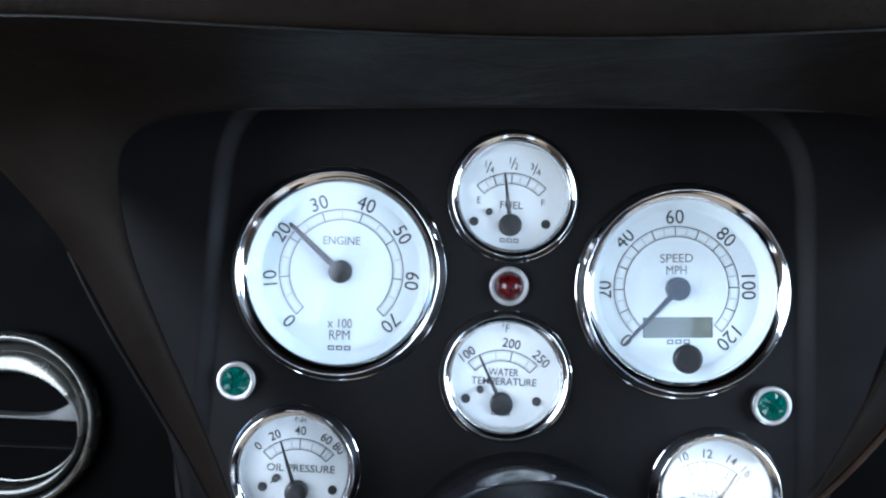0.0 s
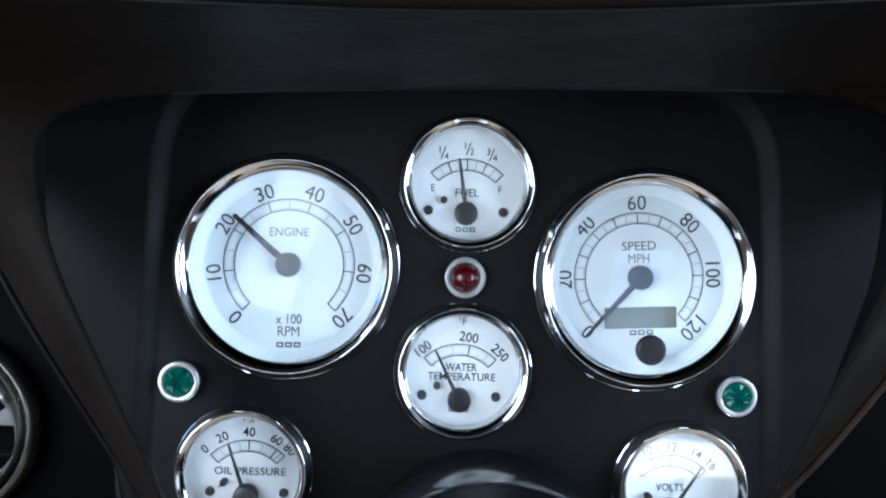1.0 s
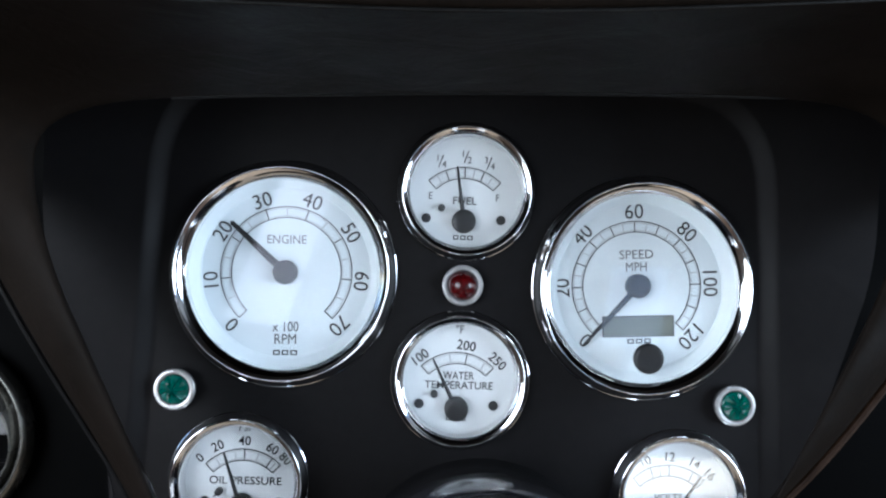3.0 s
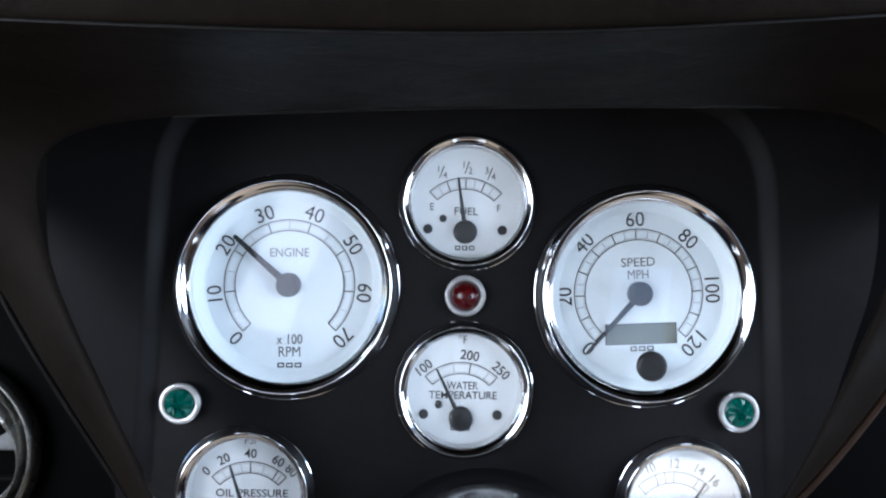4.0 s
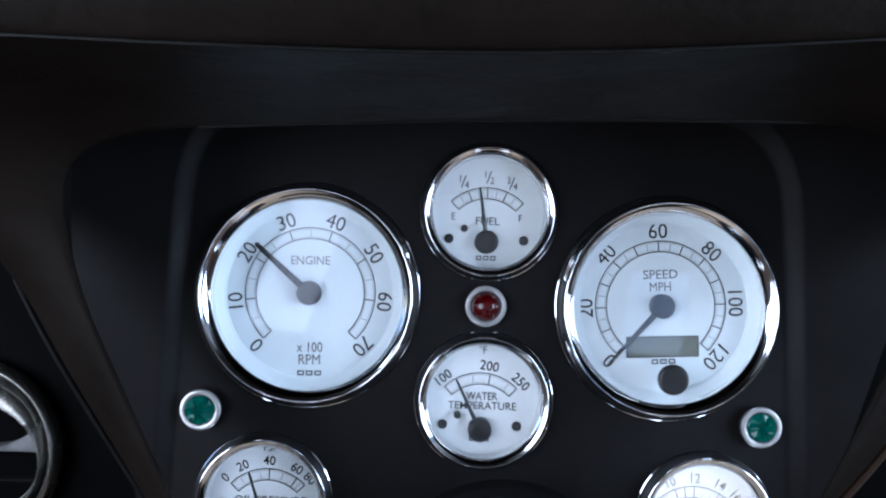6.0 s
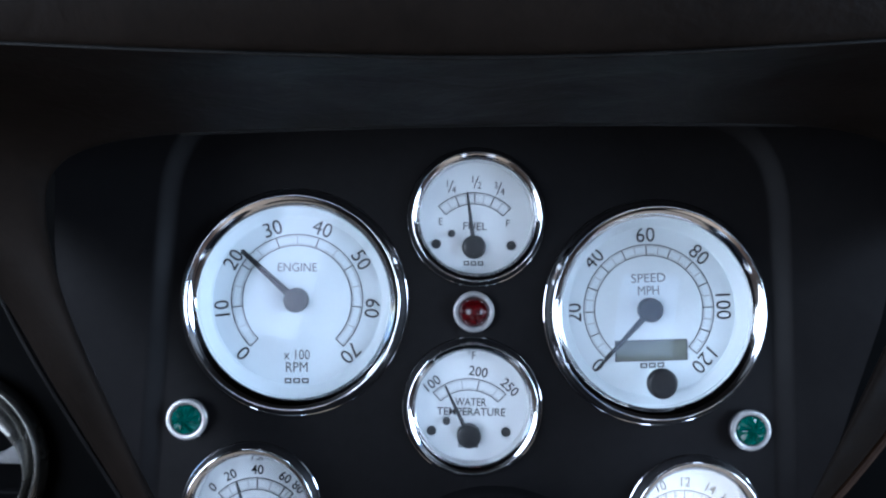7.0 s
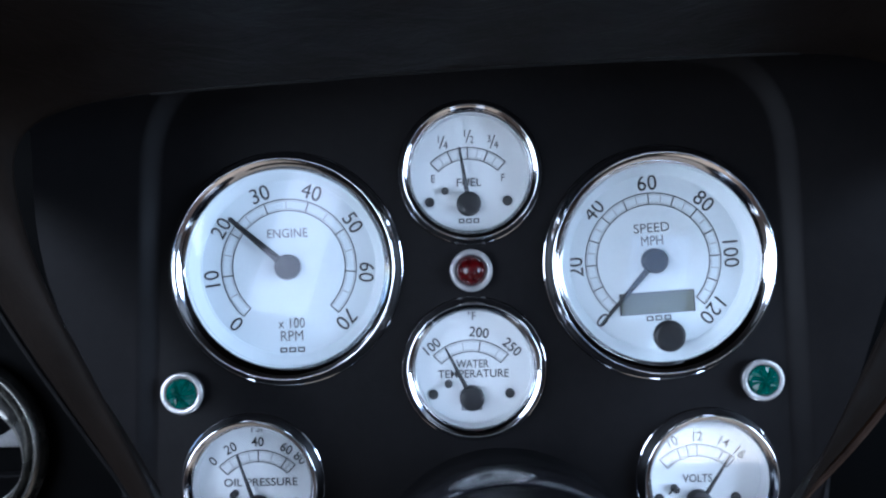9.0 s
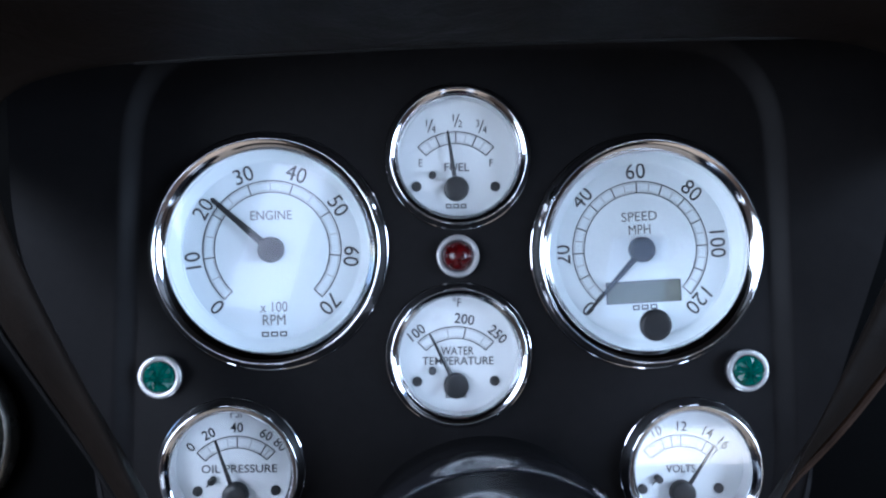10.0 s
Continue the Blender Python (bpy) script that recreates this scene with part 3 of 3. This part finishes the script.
def hood_mesh():
    full = NEAR_LEG[::-1] + HOOD[:0:-1] + HOOD[:1] + [((-i[0], i[1]), (-o[0], *o[1:]), w) for i, o, w in HOOD[1:]] + FAR_LEG
    rows, n = [], len(full)
    for k, ((ix, iz), (ox, oy, oz), s) in enumerate(full):
        d = (Vector(full[min(n - 1, k + 1)][0]) - Vector(full[max(0, k - 1)][0])).normalized()
        nx, nz = -d.y, d.x
        e, f = Vector((ix, -0.083, iz)), Vector((ox, oy, oz))
        out = Vector((nx, 0, nz))
        back = Vector((0, 1, 0))
        brow = [e + out * 0.050 + back * 0.100, e + out * 0.018 + back * 0.035, e + out * 0.0035 + back * 0.006, e + out * 0.0008 + back * 0.0015, e - back * 0.0015,
                e.lerp(f, 0.10) + out * 0.0008, e.lerp(f, 0.5) + out * 0.0035, e.lerp(f, 0.9) + out * 0.0014, f - back * 0.0005,
                f + out * 0.0020 - back * 0.0022, f + out * 0.013 - back * 0.010, f + out * 0.036 - back * 0.006, f + out * 0.072 + back * 0.05, f + out * 0.096 + back * 0.25]
        m = e.lerp(f, 0.5)
        deep = back * min(1.0, (f - e).length / 0.034) ** 2  # a slimmer leg is flatter too
        leg = [e.lerp(f, 0.85) + deep * 0.020, e.lerp(f, 0.75) + deep * 0.016, e.lerp(f, 0.45) + deep * 0.009, e.lerp(f, 0.12) + deep * 0.003, e - deep * 0.0005,
               e.lerp(f, 0.15) - deep * 0.004, m - deep * 0.006, e.lerp(f, 0.85) - deep * 0.004, f - deep * 0.0005,
               f + deep * 0.004, f + deep * 0.010, e.lerp(f, 0.95) + deep * 0.016, e.lerp(f, 0.86) + deep * 0.020, e.lerp(f, 0.85) + deep * 0.0201]
        line = [b.lerp(a, s * s * (3 - 2 * s)) for a, b in zip(brow, leg)]
        rows.append([Vector((p.x, p.y, p.z + 0.040 * s * p.x)) for p in line])
    c = len(rows[0])
    verts = [p for row in rows for p in row]
    faces = [(i * c + j, (i + 1) * c + j, (i + 1) * c + j + 1, i * c + j + 1) for i in range(n - 1) for j in range(c - 1)]
    return mesh_of("hood", verts, faces, LEATHER)


hood = part("hood", hood_mesh(), dash, label="black grained leather instrument hood")
sub = hood.modifiers.new("round", "SUBSURF")
sub.levels = sub.render_levels = 3


def tube(points, radius, sides=8):
    """A thin round cord along a line of points."""
    points = [Vector(p) for p in smooth_round([tuple(p) for p in points], 3)]
    verts, faces, n = [], [], len(points)
    for i, p in enumerate(points):
        d = (points[min(n - 1, i + 1)] - points[max(0, i - 1)]).normalized()
        u = d.cross(Vector((0, 1, 0))).normalized()
        v = d.cross(u)
        verts += [p + (u * math.cos(2 * math.pi * k / sides) + v * math.sin(2 * math.pi * k / sides)) * radius for k in range(sides)]
    faces = [(i * sides + k, (i + 1) * sides + k, (i + 1) * sides + (k + 1) % sides, i * sides + (k + 1) % sides) for i in range(n - 1) for k in range(sides)]
    return verts, faces


def edge_line(pick, lift, count):
    half = [pick(i, o) for i, o, w in HOOD[:count]]
    full = [(-x, y, z) for x, y, z in reversed(half[1:])] + half
    return [(x, y, z + 0.040 * x + lift) for x, y, z in full]


# cords added along the leather's edges to draw their thin highlights
part("piping", mesh_of("piping", *tube(edge_line(lambda i, o: (i[0], -0.0838, i[1]), 0.0002, 3), 0.0008), PIPING), hood, label="black piping added along the inner edge for its highlight")
part("piping", mesh_of("piping", *tube(edge_line(lambda i, o: o, 0.0004, 4), 0.0004), PIPING), hood, label="black piping added along the front lip for its highlight")
# the far leg's cord is thicker and paler, standing in for its lit edge
for leg, cord in ((NEAR_LEG, PIPING), (FAR_LEG, LIT_EDGE)):
    side = math.copysign(0.0006, leg[0][1][0])
    part("piping", mesh_of("piping", *tube([(o[0] + side, o[1] - 0.0016, o[2]) for i, o, w in leg], 0.0014 if leg is FAR_LEG else 0.0009), cord), hood, label="brown piping, lightened to show the leg's lit edge" if leg is FAR_LEG else "black piping")


def box_mesh(name, x0, x1, y0, y1, z0, z1, mat, bevel=0.0):
    bm = bmesh.new()
    bmesh.ops.create_cube(bm, size=1.0)
    for v in bm.verts:
        v.co = Vector(((x0 + x1) / 2 + v.co.x * (x1 - x0), (y0 + y1) / 2 + v.co.y * (y1 - y0), (z0 + z1) / 2 + v.co.z * (z1 - z0)))
    if bevel:
        bmesh.ops.bevel(bm, geom=bm.edges[:], offset=bevel, segments=3, profile=0.6, affect="EDGES")
    me = bpy.data.meshes.new(name)
    bm.to_mesh(me)
    bm.free()
    me.materials.append(mat)
    return me


part("dash_body", box_mesh("dash_body", -0.52, 1.06, 0.042, 0.20, 0.40, 0.85, VINYL, 0.012), dash, label="black vinyl dashboard body")


def brow_mesh():
    """The padded top of the dash: a rounded lip that hangs over the dash all across the car."""
    prof = smooth_round([(0.06, 0.862), (-0.060, 0.858), (-0.140, 0.850), (-0.160, 0.848), (-0.170, 0.854), (-0.160, 0.866), (-0.110, 0.874), (0.05, 0.884), (0.48, 0.890), (0.48, 0.850)], 2)
    xs = [-0.52, -0.35, -0.18, 0.0, 0.18, 0.40, 0.70, 1.06]
    n = len(prof)
    verts = [(x, y, z) for x in xs for y, z in prof]
    faces = [(i * n + k, (i + 1) * n + k, (i + 1) * n + (k + 1) % n, i * n + (k + 1) % n) for i in range(len(xs) - 1) for k in range(n)]
    faces += [tuple(range(n)), tuple(range((len(xs) - 1) * n, len(xs) * n))]
    return mesh_of("dash_top", verts, faces, LEATHER)


part("dash_top", brow_mesh(), dash, label="black leather padded dash top")

# round air vent, its ball turned down
vent = thing("air_vent", (-0.2465, 0.036, 0.668), "round swivel air vent with dull metal rings in the dash", "air vent")
R = 0.0455
part("outer_ring", mesh_of("outer_ring", *lathe(smooth_round([(R - 0.003, 0.006), (R, 0.003), (R, -0.003), (R - 0.0016, -0.0062), (R - 0.0036, -0.0062), (R - 0.0048, -0.003), (R - 0.0050, 0.003)], 2), 96), DULL), vent, label="dull metal outer ring")


def ball_face():
    """The front of the ball: a domed band from the outer ring in to an oval mouth that sits low, with the mouth's wall."""
    verts, faces, n = [], [], 96
    rows = [(0.0, 0.0035), (0.10, -0.0005), (0.35, -0.0042), (0.70, -0.0062), (0.92, -0.0060), (1.0, -0.0046), (1.0, -0.0020), (1.02, 0.0060)]
    for f, y in rows:
        for i in range(n):
            a = 2 * math.pi * i / n
            o = Vector((0.0402 * math.cos(a), 0.0402 * math.sin(a)))
            m = Vector((0.0368 * math.cos(a), -0.0042 + 0.0295 * math.sin(a)))
            p = o.lerp(m, f)
            verts.append((p.x, y, p.y))
    for k in range(len(rows) - 1):
        for i in range(n):
            faces.append((k * n + i, k * n + (i + 1) % n, (k + 1) * n + (i + 1) % n, (k + 1) * n + i))
    return verts, faces


part("swivel_ball", mesh_of("swivel_ball", *ball_face(), DULL), vent, label="dull metal swivel ball with an oval mouth")
# shallow backing; the duct's shade is put into its colour
part("bowl", mesh_of("bowl", *lathe([(0.0415, 0.0050), (0.040, 0.0068), (0.02, 0.0072), (1e-5, 0.0072)], 48), VENT_SHADE), vent)


def vane(z, half, thick, power, low, y):
    """A bar across the mouth whose upper edge sweeps up where it meets the wall."""
    verts, faces, n = [], [], 32
    for i in range(n + 1):
        x = -half + 2 * half * i / n
        t = 0.0007 + thick * abs(x / half) ** power
        for dy, dz in ((0.0085, t), (0.001, t), (0.0, t * 0.6), (0.0, -low * 0.6), (0.001, -low), (0.0085, -low)):
            verts.append((x, y + dy, z + dz))
    for i in range(n):
        for j in range(5):
            faces.append((i * 6 + j, (i + 1) * 6 + j, (i + 1) * 6 + j + 1, i * 6 + j + 1))
    return verts, faces


part("vane", mesh_of("vane", *vane(0.0026, 0.0366, 0.0125, 3.2, 0.0012, -0.0030), VANE), vent, label="grey bar across the mouth")
part("vane", mesh_of("vane", *vane(-0.0135, 0.0340, 0.0006, 2.0, 0.0008, 0.0010), DULL_BLACK), vent, label="black vane")
part("mouth_lip", mesh_of("mouth_lip", *[[(x * 0.93, y + 0.003, -0.0042 + (z + 0.0042) * 0.93) for x, y, z in tube([(0.0368 * math.cos(radians(a)), 0.0, -0.0042 + 0.0295 * math.sin(radians(a))) for a in range(200, 345, 5)], 0.0008)[0]], tube([(0.0368 * math.cos(radians(a)), 0.0, -0.0042 + 0.0295 * math.sin(radians(a))) for a in range(200, 345, 5)], 0.0008)[1]], DULL), vent, label="thin dull lip inside the mouth")

# steering column
column = thing("steering_column", (0.0115, FACE, 0.6190), "gloss black steering column shroud with a groove", "steering column")
RC = 0.0605
prof = [(RC - 0.016, 0.004), (RC - 0.014, -0.028), (RC - 0.004, -0.0325), (RC - 0.0008, -0.0335), (RC, -0.0350), (RC, -0.0568), (RC - 0.0002, -0.0571), (RC - 0.0013, -0.0572), (RC - 0.0013, -0.0586), (RC - 0.0002, -0.0587), (RC, -0.0590),
        (RC, -0.10), (RC - 0.004, -0.128), (RC - 0.02, -0.138), (1e-5, -0.140)]
part("shroud", mesh_of("shroud", *lathe(prof, 96), GLOSS), column, label="gloss black shroud")
# low dull black ring on the panel round the column
part("column_ring", mesh_of("column_ring", *lathe(smooth_round([(0.0570, 0.0022), (0.0560, -0.003), (0.055, -0.007), (0.050, -0.010), (0.044, -0.012)], 2), 72), DULL_BLACK), column, label="dull black ring round the column")

# ---- cabin round the camera ----
def setting(name, me, label):
    return tagged(new(name, me), label, kind="structure")


setting("floor", box_mesh("floor", -0.60, 1.15, -1.50, 0.9, 0.10, 0.14, CARPET), "tan carpet on the cabin floor")
setting("ceiling", box_mesh("ceiling", -0.60, 1.15, -1.50, -0.25, 1.45, 1.48, LINING), "grey cloth roof lining")
setting("door_1", box_mesh("door_1", -0.58, -0.52, -1.50, 0.9, 0.14, 0.75, TRIM, 0.01), "dark brown trimmed door beside the driver")
setting("door_2", box_mesh("door_2", 1.07, 1.13, -1.50, 0.9, 0.14, 0.75, TRIM, 0.01), "dark brown trimmed door on the far side")
setting("wall_rear", box_mesh("wall_rear", -0.52, 1.07, -1.48, -1.42, 0.14, 0.688, TRIM, 0.01), "dark brown trimmed bulkhead behind the seats")
setting("wall_rear_rail", box_mesh("wall_rear_rail", 0.425, 0.775, -1.46, -1.43, 0.768, 1.02, LINING, 0.01), "grey padded rail across the rear window")
for nm, x0, x1, y0, y1 in (("wall_pillar_left", -0.58, -0.52, -1.46, -1.06), ("wall_pillar_right", 1.07, 1.13, -1.46, -1.06), ("wall_pillar_rear_right", 0.77, 1.07, -1.46, -1.42)):
    setting(nm, box_mesh(nm, x0, x1, y0, y1, 0.655, 1.455, LINING, 0.004), "grey lined roof pillar")


def slanted(name, corners, y0, y1):
    """An upright slab with a slanted outline."""
    verts = [(x, y, z) for y in (y0, y1) for x, z in corners]
    n = len(corners)
    faces = [tuple(range(n)), tuple(range(n, 2 * n))] + [(i, (i + 1) % n, n + (i + 1) % n, n + i) for i in range(n)]
    return mesh_of(name, verts, faces, LINING, False)


setting("wall_quarter_left", slanted("wall_quarter_left", [(-0.58, 0.655), (-0.30, 0.655), (-0.30, 1.03), (-0.50, 1.06), (-0.385, 1.455), (-0.58, 1.455)], -1.46, -1.42), "grey lined quarter panel")
setting("wall_quarter_right", slanted("wall_quarter_right", [(-0.30, 0.655), (0.43, 0.655), (0.43, 1.01), (0.405, 1.02), (0.445, 1.23), (0.445, 1.455), (-0.235, 1.455), (-0.342, 1.03)], -1.46, -1.42), "grey lined rear panel")
setting("wall_quarter_far", slanted("wall_quarter_far", [(0.55, 1.01), (0.775, 1.01), (0.775, 1.455), (0.4452, 1.455), (0.4452, 1.23), (0.60, 1.23), (0.56, 1.02)], -1.46, -1.42), "grey lined rear panel")
for nm, x0, x1 in (("wall_post_left", -0.57, -0.53), ("wall_post_right", 1.08, 1.12)):
    setting(nm, box_mesh(nm, x0, x1, -0.28, -0.22, 0.745, 1.455, LINING, 0.004), "grey windscreen post")
bm = bmesh.new()
bmesh.ops.create_grid(bm, x_segments=8, y_segments=8, size=600)
gm = bpy.data.meshes.new("ground")
bm.to_mesh(gm)
bm.free()
gm.materials.append(GROUND)
setting("ground", gm, "pale concrete ground to the horizon").location = (0, 0, -0.12)
